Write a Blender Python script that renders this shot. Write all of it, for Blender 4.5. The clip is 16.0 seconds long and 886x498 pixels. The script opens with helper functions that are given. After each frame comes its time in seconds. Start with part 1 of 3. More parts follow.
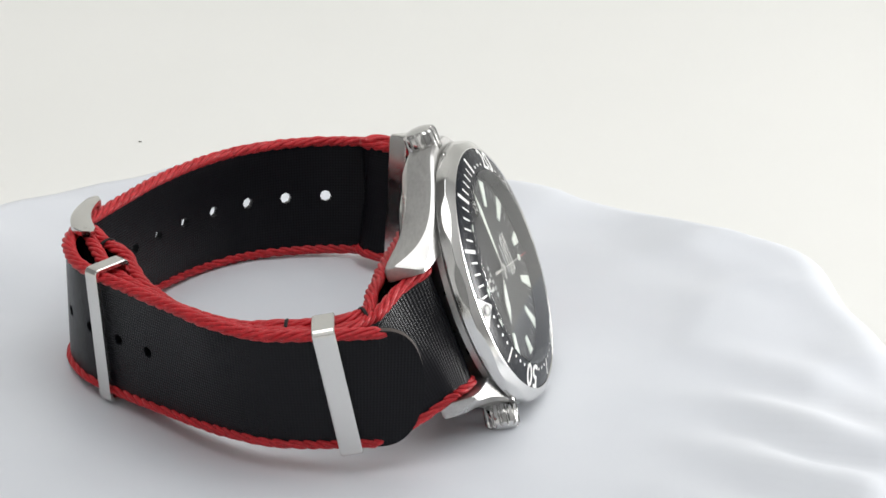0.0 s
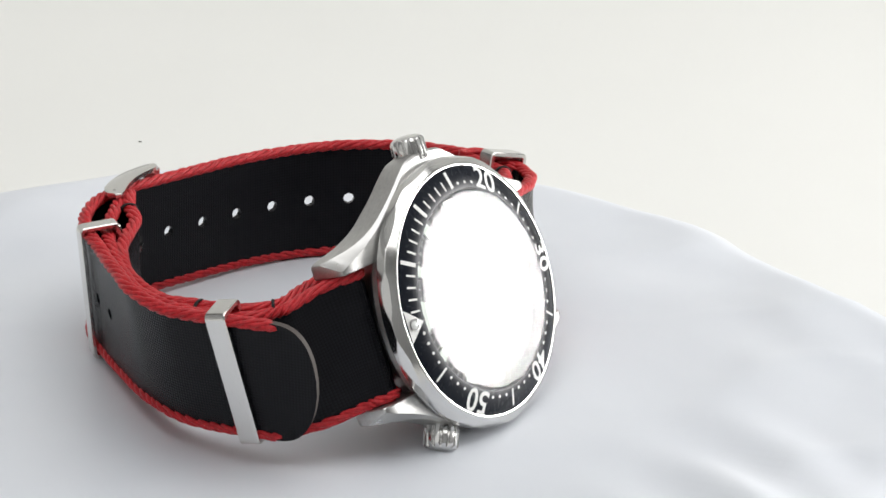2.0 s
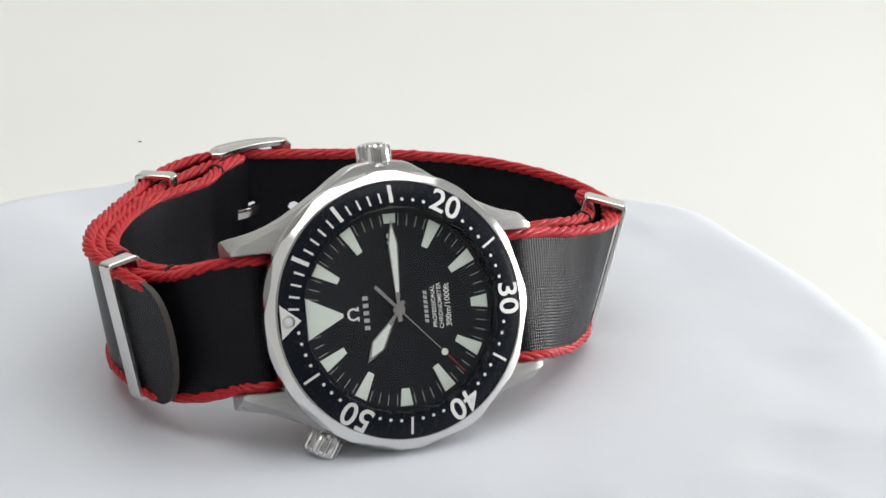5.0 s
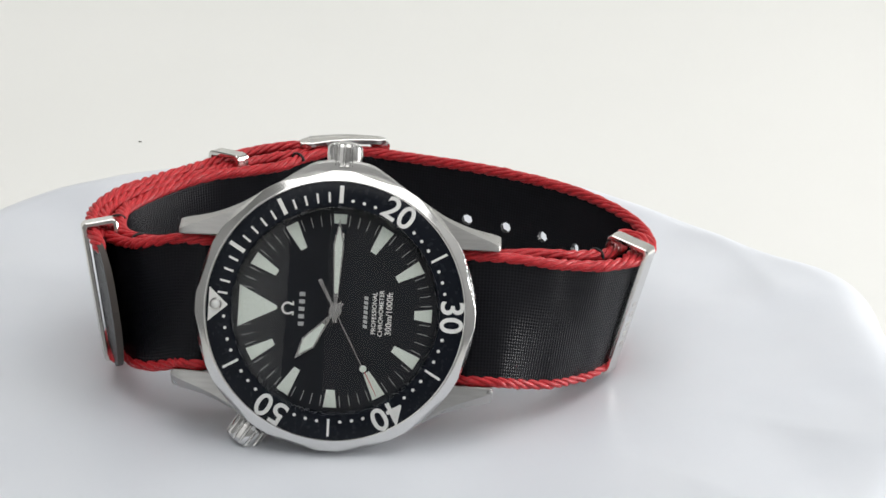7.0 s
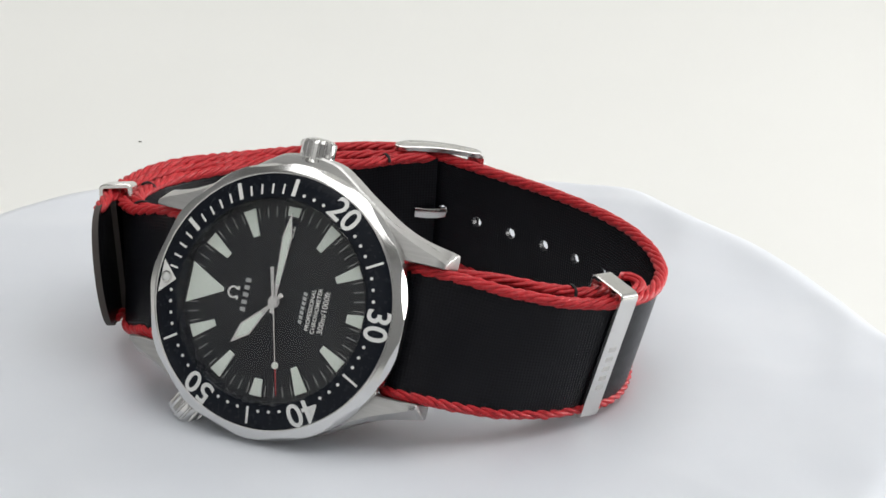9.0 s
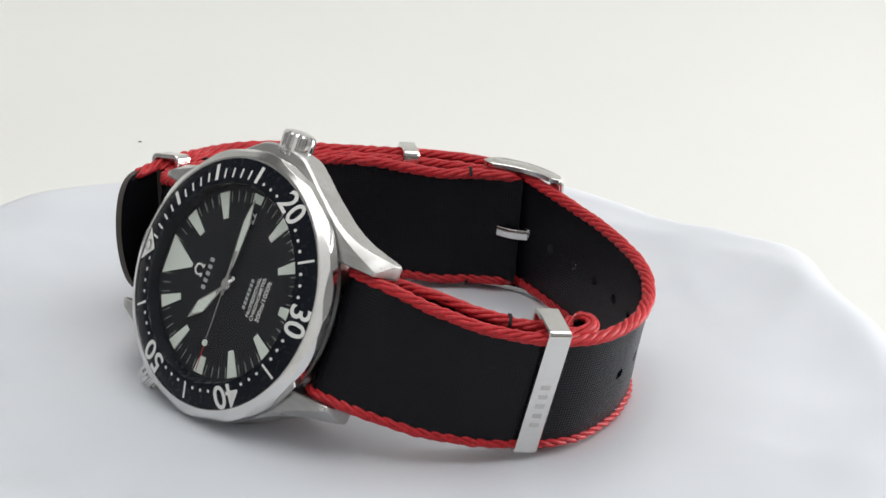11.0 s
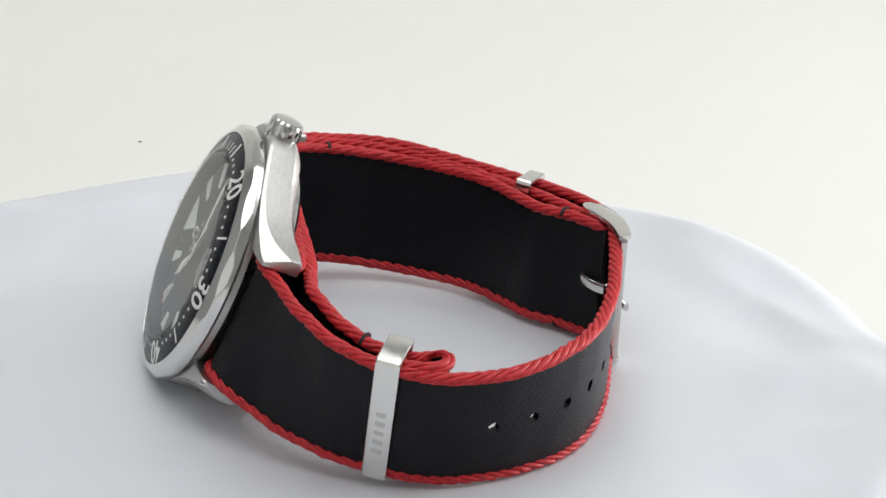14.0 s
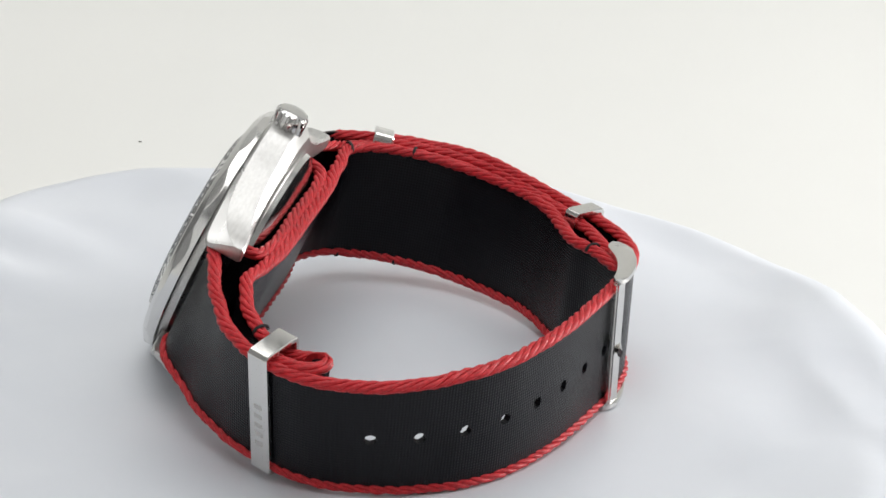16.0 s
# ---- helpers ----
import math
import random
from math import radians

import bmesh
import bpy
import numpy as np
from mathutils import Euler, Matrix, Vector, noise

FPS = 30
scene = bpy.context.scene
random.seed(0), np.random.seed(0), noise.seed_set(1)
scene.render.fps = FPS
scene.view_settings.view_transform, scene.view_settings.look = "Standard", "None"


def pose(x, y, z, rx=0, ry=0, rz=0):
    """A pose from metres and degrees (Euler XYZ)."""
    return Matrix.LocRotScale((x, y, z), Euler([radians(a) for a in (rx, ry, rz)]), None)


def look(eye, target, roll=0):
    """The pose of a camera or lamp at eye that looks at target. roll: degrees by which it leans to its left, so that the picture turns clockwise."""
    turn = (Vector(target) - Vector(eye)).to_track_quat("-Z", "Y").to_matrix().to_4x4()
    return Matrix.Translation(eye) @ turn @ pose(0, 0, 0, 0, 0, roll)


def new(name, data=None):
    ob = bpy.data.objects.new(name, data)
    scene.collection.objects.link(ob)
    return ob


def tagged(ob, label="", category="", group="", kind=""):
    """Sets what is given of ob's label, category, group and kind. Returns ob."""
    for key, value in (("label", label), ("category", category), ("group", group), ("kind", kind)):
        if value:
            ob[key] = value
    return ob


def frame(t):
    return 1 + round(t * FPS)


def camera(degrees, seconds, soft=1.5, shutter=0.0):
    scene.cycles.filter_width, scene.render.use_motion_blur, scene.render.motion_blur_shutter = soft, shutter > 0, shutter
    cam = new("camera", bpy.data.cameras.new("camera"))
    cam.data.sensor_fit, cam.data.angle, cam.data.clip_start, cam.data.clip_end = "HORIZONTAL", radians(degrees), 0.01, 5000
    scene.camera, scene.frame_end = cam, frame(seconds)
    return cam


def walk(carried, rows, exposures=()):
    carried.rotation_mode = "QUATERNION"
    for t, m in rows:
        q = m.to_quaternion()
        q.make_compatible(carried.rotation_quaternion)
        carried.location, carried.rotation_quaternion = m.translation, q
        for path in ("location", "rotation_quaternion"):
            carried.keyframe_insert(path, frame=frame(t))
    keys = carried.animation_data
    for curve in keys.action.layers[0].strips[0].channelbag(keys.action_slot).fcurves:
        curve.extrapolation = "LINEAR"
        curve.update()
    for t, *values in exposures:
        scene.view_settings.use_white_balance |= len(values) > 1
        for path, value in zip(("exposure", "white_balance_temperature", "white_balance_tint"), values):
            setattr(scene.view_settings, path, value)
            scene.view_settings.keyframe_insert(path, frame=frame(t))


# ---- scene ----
# A wristwatch on a textile band turns on a cloth-covered turntable before a still camera.
MM = 0.001
SPIN, GAIN = 11.288, 0.0046      # degrees a second, clockwise from above, and its slight gain

# ---- camera ----
cam = camera(18.14, 16.0, soft=1.6)
EYE = pose(0, -0.3973, 0.1886, 0, 0, -2.046) @ pose(0, 0, 0, -23.034) @ pose(0, 0, 0, 0, -2.418) @ pose(0, 0, 0, 90)
walk(cam, [(0.0, EYE), (16.0, EYE)])

# ---- light ----
world = bpy.data.worlds.new("world")
scene.world = world
world.use_nodes = True
world.node_tree.nodes["Background"].inputs[0].default_value = (0.9, 0.95, 1.0, 1)
world.node_tree.nodes["Background"].inputs[1].default_value = 0.05


def area(name, eye, target, sx, sy, watts, colour):
    data = bpy.data.lights.new(name, "AREA")
    data.shape, data.size, data.size_y, data.energy, data.color = "RECTANGLE", sx, sy, watts, colour
    ob = new(name, data)
    ob.matrix_world = look(eye, target)
    return ob


area("ceiling_light", (0.32, 0.08, 1.86), (0.32, 0.081, 0), 2.3, 2.1, 31.8, (0.99, 0.99, 0.985))
softbox = area("window_light", (0.71, 0.190, 0.088), (0.0, 0.0, 0.03), 0.44, 0.38, 17.5, (1.0, 0.99, 0.98))
softbox.data.use_nodes = True
tree = softbox.data.node_tree
place = tree.nodes.new("ShaderNodeNewGeometry")
far = tree.nodes.new("ShaderNodeVectorMath")
far.operation = "DISTANCE"
far.inputs[1].default_value = (0.5, 0.5, 0)
fade = tree.nodes.new("ShaderNodeMapRange")
fade.interpolation_type = "SMOOTHSTEP"
for key, value in (("From Min", 0.0), ("From Max", 0.5), ("To Min", 1.0), ("To Max", 0.03)):
    fade.inputs[key].default_value = value
tree.links.new(place.outputs["Parametric"], far.inputs[0])
tree.links.new(far.outputs["Value"], fade.inputs["Value"])
core = tree.nodes.new("ShaderNodeMath")
core.operation = "POWER"
core.inputs[1].default_value = 0.9
tree.links.new(fade.outputs["Result"], core.inputs[0])
tree.links.new(core.outputs[0], tree.nodes["Emission"].inputs["Strength"])
scene.view_settings.exposure = 0.0


# ---- materials ----
def mat(name, colour, rough=0.5, metal=0.0, spec=0.5):
    m = bpy.data.materials.new(name)
    m.use_nodes = True
    b = m.node_tree.nodes["Principled BSDF"]
    b.inputs["Base Color"].default_value = (*colour, 1)
    b.inputs["Roughness"].default_value = rough
    b.inputs["Metallic"].default_value = metal
    b.inputs["Specular IOR Level"].default_value = spec
    return m


def node(m, kind, **values):
    n = m.node_tree.nodes.new(kind)
    for key, value in values.items():
        if key in n.inputs:
            n.inputs[key].default_value = value
    return n


def link(m, a, out, b, into):
    m.node_tree.links.new(a.outputs[out], b.inputs[into])


def bsdf(m):
    return m.node_tree.nodes["Principled BSDF"]


def vary(m, scale, low, high, into="Base Color", detail=4.0, stretch=(1, 1, 1)):
    """Noise between two colours, or two values, in object space."""
    co = node(m, "ShaderNodeTexCoord")
    mp = node(m, "ShaderNodeMapping", Scale=stretch)
    nz = node(m, "ShaderNodeTexNoise", Scale=scale, Detail=detail)
    link(m, co, "Object", mp, "Vector")
    link(m, mp, "Vector", nz, "Vector")
    if into == "Base Color":
        r = node(m, "ShaderNodeValToRGB")
        r.color_ramp.elements[0].position, r.color_ramp.elements[1].position = 0.3, 0.7
        r.color_ramp.elements[0].color, r.color_ramp.elements[1].color = (*low, 1), (*high, 1)
        link(m, nz, "Fac", r, "Fac")
        link(m, r, "Color", bsdf(m), "Base Color")
    else:
        r = node(m, "ShaderNodeMapRange")
        r.inputs["From Min"].default_value, r.inputs["From Max"].default_value = 0.3, 0.7
        r.inputs["To Min"].default_value, r.inputs["To Max"].default_value = low, high
        link(m, nz, "Fac", r, "Value")
        link(m, r, "Result", bsdf(m), into)
    return nz


def bump(m, source, out, strength, distance):
    b = node(m, "ShaderNodeBump", Strength=strength, Distance=distance)
    link(m, source, out, b, "Height")
    link(m, b, "Normal", bsdf(m), "Normal")
    return b


STEEL_BRUSHED = mat("brushed_steel", (0.72, 0.71, 0.69), 0.54, 1.0)
vary(STEEL_BRUSHED, 900, 0.38, 0.50, "Roughness", 3.0, (1, 0.04, 1))
bump(STEEL_BRUSHED, vary(STEEL_BRUSHED, 2500, (0.50, 0.495, 0.485), (0.58, 0.575, 0.565), stretch=(1, 0.03, 1)), "Fac", 0.12, 0.00003)
STEEL_POLISHED = mat("polished_steel", (0.70, 0.695, 0.685), 0.15, 1.0)
vary(STEEL_POLISHED, 400, 0.12, 0.19, "Roughness")
STEEL_SATIN = mat("satin_steel", (0.56, 0.555, 0.545), 0.30, 1.0)
vary(STEEL_SATIN, 600, 0.26, 0.36, "Roughness", 3.0, (1, 0.1, 1))
CHROME = mat("chromed_steel", (0.72, 0.71, 0.69), 0.16, 1.0)
vary(CHROME, 700, 0.12, 0.24, "Roughness", 3.0, (1, 0.2, 1))
INSERT = mat("black_bezel_insert", (0.008, 0.010, 0.015), 0.24, spec=0.14)
vary(INSERT, 1200, 0.20, 0.30, "Roughness")
DIAL = mat("black_dial", (0.0075, 0.0088, 0.012), 0.40, spec=0.22)
vary(DIAL, 300, 0.36, 0.44, "Roughness")
WHITE = mat("white_print", (0.80, 0.80, 0.78), 0.45)
GREY_PRINT = mat("grey_print", (0.45, 0.46, 0.46), 0.5)
LUME = mat("luminous_paint", (0.70, 0.76, 0.70), 0.6)
vary(LUME, 2500, (0.66, 0.72, 0.65), (0.74, 0.80, 0.74))
PEARL = mat("pearl", (0.75, 0.76, 0.74), 0.15)
RED_PAINT = mat("red_paint", (0.45, 0.01, 0.02), 0.4)
RUBBER = mat("black_thread", (0.008, 0.008, 0.009), 0.8)
SEALED = mat("sealed_webbing_end", (0.060, 0.050, 0.044), 0.7)
ENGRAVED = mat("engraving", (0.56, 0.55, 0.53), 0.42, 1.0)
TABLE = mat("white_paper", (0.74, 0.74, 0.715), 0.9)
vary(TABLE, 6, (0.73, 0.73, 0.705), (0.75, 0.75, 0.725))
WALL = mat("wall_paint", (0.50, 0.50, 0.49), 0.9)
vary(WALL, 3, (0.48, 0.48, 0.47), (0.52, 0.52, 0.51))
# greys of the unseen walls, set to steer bounce light and crystal reflections
BOUNCE_WHITE = mat("bounce_white", (0.86, 0.86, 0.86), 0.9)
vary(BOUNCE_WHITE, 3, (0.85, 0.85, 0.85), (0.87, 0.87, 0.87))
BOUNCE_PALE = mat("bounce_pale", (0.60, 0.60, 0.60), 0.9)
vary(BOUNCE_PALE, 3, (0.59, 0.59, 0.59), (0.61, 0.61, 0.61))
BOUNCE_DARK = mat("bounce_dark", (0.38, 0.38, 0.38), 0.9)
vary(BOUNCE_DARK, 3, (0.37, 0.37, 0.37), (0.39, 0.39, 0.39))
SPECK = mat("speck", (0.25, 0.24, 0.22), 0.9)

GLASS = mat("sapphire_glass", (1, 1, 1), 0.0)
clear = node(GLASS, "ShaderNodeBsdfTransparent")
shine = node(GLASS, "ShaderNodeBsdfGlossy", Roughness=0.012)
facing = node(GLASS, "ShaderNodeLayerWeight", Blend=0.5)
steep = node(GLASS, "ShaderNodeMath")
steep.operation = "POWER"
steep.inputs[1].default_value = 5.0
link(GLASS, facing, "Facing", steep, 0)
edge_gloss = node(GLASS, "ShaderNodeMapRange")
edge_gloss.inputs["To Min"].default_value = 0.038
edge_gloss.inputs["To Max"].default_value = 1.0
link(GLASS, steep, 0, edge_gloss, "Value")
pane_mix = node(GLASS, "ShaderNodeMixShader")
link(GLASS, edge_gloss, "Result", pane_mix, 0)
link(GLASS, clear, 0, pane_mix, 1)
link(GLASS, shine, 0, pane_mix, 2)
link(GLASS, pane_mix, 0, GLASS.node_tree.nodes["Material Output"], "Surface")
GLASS.node_tree.nodes.remove(bsdf(GLASS))

GLASS_COATED = mat("coated_glass", (1, 1, 1), 0.0)
link(GLASS_COATED, node(GLASS_COATED, "ShaderNodeBsdfTransparent"), 0, GLASS_COATED.node_tree.nodes["Material Output"], "Surface")
GLASS_COATED.node_tree.nodes.remove(bsdf(GLASS_COATED))

# white satin: soft sheen, fine crumple
SATIN = mat("white_satin", (0.66, 0.69, 0.735), 0.40, spec=0.5)
bsdf(SATIN).inputs["Sheen Weight"].default_value = 0.2
fine = vary(SATIN, 40, (0.645, 0.672, 0.722), (0.68, 0.705, 0.75), detail=3)
bump(SATIN, fine, "Fac", 0.25, 0.0008)

# black ribbed webbing, laid along the strap by its own length and width coordinates in millimetres
WEB = mat("black_webbing", (0.008, 0.008, 0.010), 0.27, spec=0.135)


def weave(m):
    uv = node(m, "ShaderNodeUVMap")
    sep = node(m, "ShaderNodeSeparateXYZ")
    link(m, uv, "UV", sep, "Vector")
    waves = []
    for axis, per_mm in (("X", 2.1), ("Y", 2.1)):
        mul = node(m, "ShaderNodeMath")
        mul.operation = "MULTIPLY"
        mul.inputs[1].default_value = per_mm * math.tau
        drift = node(m, "ShaderNodeTexNoise", Scale=0.55 if axis == "X" else 0.8, Detail=2.0)
        link(m, uv, "UV", drift, "Vector")
        shifted = node(m, "ShaderNodeMath")
        shifted.operation = "MULTIPLY_ADD"
        shifted.inputs[1].default_value = 0.10
        link(m, drift, "Fac", shifted, 0)
        link(m, sep, axis, shifted, 2)
        link(m, shifted, 0, mul, 0)
        sine = node(m, "ShaderNodeMath")
        sine.operation = "SINE"
        link(m, mul, 0, sine, 0)
        waves.append(sine)
    prod = node(m, "ShaderNodeMath")
    prod.operation = "MULTIPLY_ADD"
    prod.inputs[1].default_value = 0.95
    link(m, waves[1], 0, prod, 0)
    link(m, waves[0], 0, prod, 2)
    ramp = node(m, "ShaderNodeMapRange")
    ramp.inputs["From Min"].default_value, ramp.inputs["From Max"].default_value = -1.95, 1.95
    link(m, prod, 0, ramp, "Value")
    mix = node(m, "ShaderNodeMix")
    mix.data_type = "RGBA"
    mix.inputs["A"].default_value = (0.0052, 0.0053, 0.0068, 1)
    mix.inputs["B"].default_value = (0.0105, 0.0108, 0.0138, 1)
    link(m, ramp, "Result", mix, "Factor")
    link(m, mix, "Result", bsdf(m), "Base Color")
    bump(m, ramp, "Result", 0.42, 0.00016)


weave(WEB)

CORD = mat("red_cord", (0.50, 0.014, 0.020), 0.45, spec=0.35)
thread = vary(CORD, 1500, (0.36, 0.008, 0.014), (0.58, 0.024, 0.032), detail=4)
bsdf(CORD).inputs["Sheen Weight"].default_value = 0.12
bsdf(CORD).inputs["Sheen Tint"].default_value = (1.0, 0.35, 0.32, 1)
bump(CORD, thread, "Fac", 0.35, 0.00012)


# ---- mesh helpers, in millimetres ----
def part(name, bm, material, parent=None, label="", smooth=35, at=None):
    """Links a bmesh in millimetres as one mesh, under a parent where one is given."""
    bmesh.ops.recalc_face_normals(bm, faces=bm.faces)
    bmesh.ops.scale(bm, vec=(MM, MM, MM), verts=bm.verts)
    for e in bm.edges:
        e.smooth = len(e.link_faces) == 2 and e.calc_face_angle(0) < radians(smooth)
    for f in bm.faces:
        f.smooth = smooth > 0
    me = bpy.data.meshes.new(name)
    bm.to_mesh(me)
    bm.free()
    for m in material if isinstance(material, (list, tuple)) else [material]:
        me.materials.append(m)
    ob = new(name, me)
    if parent:
        ob.parent = parent
    if at is not None:
        ob.matrix_basis = at
    if label:
        ob["label"] = label
    return ob


def rings(bm, rows, closed=True, caps=(True, True)):
    """Skins rows of points."""
    made = [[bm.verts.new(p) for p in row] for row in rows]
    for a, b in zip(made, made[1:]):
        n = len(a)
        for i in range(n if closed else n - 1):
            j = (i + 1) % n
            bm.faces.new((a[i], a[j], b[j], b[i]))
    if caps[0]:
        bm.faces.new(made[0])
    if caps[1]:
        bm.faces.new(made[-1])
    return made


def lathe(profile, count=144, wave=None, caps=(False, False), bm=None):
    """A profile of (radius, height) about z; wave(angle, radius, height) may alter the radius."""
    bm = bm or bmesh.new()
    rows = []
    for r, z in profile:
        row = []
        for i in range(count):
            a = math.tau * i / count
            k = wave(a, r, z) if wave else r
            row.append((k * math.sin(a), k * math.cos(a), z))
        rows.append(row)
    rings(bm, rows, True, caps)
    return bm


def prism(bm, outline, z0, z1, bevel=0.0):
    """A flat outline of (x, y) raised from z0 to z1, its top edge drawn in by the bevel."""
    c = Vector((sum(p[0] for p in outline), sum(p[1] for p in outline))) / len(outline)

    def drawn(k):
        out = []
        for p in outline:
            d = Vector(p) - c
            out.append(c + d * max(0.0, 1 - k / max(d.length, 1e-6)))
        return out
    rows = [[(p[0], p[1], z0) for p in outline]]
    if bevel:
        rows.append([(p[0], p[1], z1 - bevel) for p in outline])
    rows.append([(p[0], p[1], z1) for p in drawn(bevel)])
    rings(bm, rows)
    return bm


def box(bm, m, sx, sy, sz, bevel=0.0):
    """A bevelled block of that size at the pose m (millimetres)."""
    got = bmesh.ops.create_cube(bm, size=1.0, matrix=m @ Matrix.Diagonal((sx, sy, sz, 1)))
    if bevel:
        edges = list({e for v in got["verts"] for e in v.link_edges})
        bmesh.ops.bevel(bm, geom=edges, offset=bevel, segments=2, affect="EDGES", clamp_overlap=True)
    return bm


def disc(bm, x, y, r, z0, z1, n=16):
    return prism(bm, [(x + r * math.cos(math.tau * i / n), y + r * math.sin(math.tau * i / n)) for i in range(n)], z0, z1)


def clockwise(deg, r, across=0.0):
    """A place on the dial: degrees clockwise from twelve, radius, and a shift across."""
    a = radians(deg)
    return (r * math.sin(a) + across * math.cos(a), r * math.cos(a) - across * math.sin(a))


def radial(bm, deg, r0, r1, w0, w1, z0, z1, bevel=0.0):
    return prism(bm, [clockwise(deg, r0, -w0 / 2), clockwise(deg, r0, w0 / 2), clockwise(deg, r1, w1 / 2), clockwise(deg, r1, -w1 / 2)], z0, z1, bevel)


def lettering(name, text, size, material, parent, at, bold=0.0, depth=0.02, squeeze=1.0):
    """Words as a mesh, size in millimetres, centred at the pose."""
    cu = bpy.data.curves.new(name, "FONT")
    cu.body, cu.size, cu.offset, cu.extrude = text, size, bold, depth
    cu.align_x, cu.align_y, cu.resolution_u = "CENTER", "CENTER", 4
    tmp = bpy.data.objects.new("tmp", cu)
    me = bpy.data.meshes.new_from_object(tmp)
    bpy.data.objects.remove(tmp)
    bpy.data.curves.remove(cu)
    xs, ys = [v.co.x for v in me.vertices], [v.co.y for v in me.vertices]
    me.transform(Matrix.Diagonal((MM * squeeze, MM, MM, 1)) @ Matrix.Translation((-(min(xs) + max(xs)) / 2, -(min(ys) + max(ys)) / 2, 0)))
    me.name = name
    me.materials.clear()
    me.materials.append(material)
    ob = new(name, me)
    ob.parent, ob.matrix_basis = parent, at
    return ob


# ---- room ----
def room():
    bm = bmesh.new()
    n = 24
    profile = [(-0.9, -0.10), (0.55, -0.10)]
    profile += [(0.55 + 0.45 * math.sin(math.pi / 2 * i / n), 0.35 - 0.45 * math.cos(math.pi / 2 * i / n)) for i in range(1, n + 1)]
    profile += [(1.0, 1.2)]
    rows = [[(x / MM, y / MM, z / MM) for y, z in profile] for x in (-1.2, 1.2)]
    rings(bm, rows, False, (False, False))
    sweep = part("backdrop", bm, TABLE)
    solid = sweep.modifiers.new("thickness", "SOLIDIFY")
    solid.thickness, solid.offset = 0.002, 0
    tagged(sweep, "seamless off-white paper sweep behind and under the turntable", "backdrop", kind="structure")
    # all out of view; the nearer wall behind the camera is an added reflector
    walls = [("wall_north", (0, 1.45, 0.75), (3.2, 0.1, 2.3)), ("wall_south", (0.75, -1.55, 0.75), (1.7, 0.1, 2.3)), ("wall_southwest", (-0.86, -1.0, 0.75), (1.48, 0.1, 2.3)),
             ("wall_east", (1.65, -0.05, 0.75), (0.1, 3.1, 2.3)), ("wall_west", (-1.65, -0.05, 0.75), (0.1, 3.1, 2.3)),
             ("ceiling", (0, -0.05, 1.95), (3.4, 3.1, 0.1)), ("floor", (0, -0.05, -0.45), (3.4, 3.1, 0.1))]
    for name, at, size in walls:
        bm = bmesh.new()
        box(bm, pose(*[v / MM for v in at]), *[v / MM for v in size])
        tagged(part(name, bm, {"wall_southwest": BOUNCE_WHITE, "wall_south": BOUNCE_DARK, "wall_east": BOUNCE_PALE, "wall_west": BOUNCE_DARK}.get(name, WALL), smooth=0), "unseen plain painted " + name.split("_")[0], name.split("_")[0], kind="structure")
    bm = bmesh.new()
    box(bm, pose(0, -0, -0.2515 / MM), 2300, 1900, 297, 4)
    tagged(part("table", bm, WALL), "plain pale table under the paper sweep", "table", kind="structure")
    bm = bmesh.new()
    bmesh.ops.create_icosphere(bm, subdivisions=2, radius=0.45)
    bmesh.ops.scale(bm, vec=(1.3, 0.8, 0.3), verts=bm.verts)
    tagged(part("speck", bm, SPECK, at=pose(-0.0617, 0.3508, -0.0987)), "tiny grey speck of dirt on the white paper", "speck")


room()


# ---- turntable and cloth ----
def cloth_height(x, y):
    """Gentle swells of the cloth's top, in millimetres."""
    k = 1.0 / 34
    h = 2.2 * noise.noise(Vector((x * k + 3.1, y * k + 1.7, 0.4)))
    h += 1.0 * (1 - abs(noise.noise(Vector((x * k * 0.9 + 8.0, y * k * 0.9, 5.1))))) ** 3 - 0.5
    spot = math.exp(-((x - 64) / 16) ** 2 - ((y + 22) / 26) ** 2)
    h += 1.6 * spot * math.sin((x * 0.5 + y * 0.87) / 2.6 + 1.2 * noise.noise(Vector((x / 30, y / 30, 9))))
    h += 0.5 * noise.noise(Vector((x * k * 2.6, y * k * 2.6, 2.2)))
    flat = min(1.0, max(0.0, (math.hypot(x, y) - 52) / 25))
    return h * (0.15 + 0.85 * flat) - 0.8


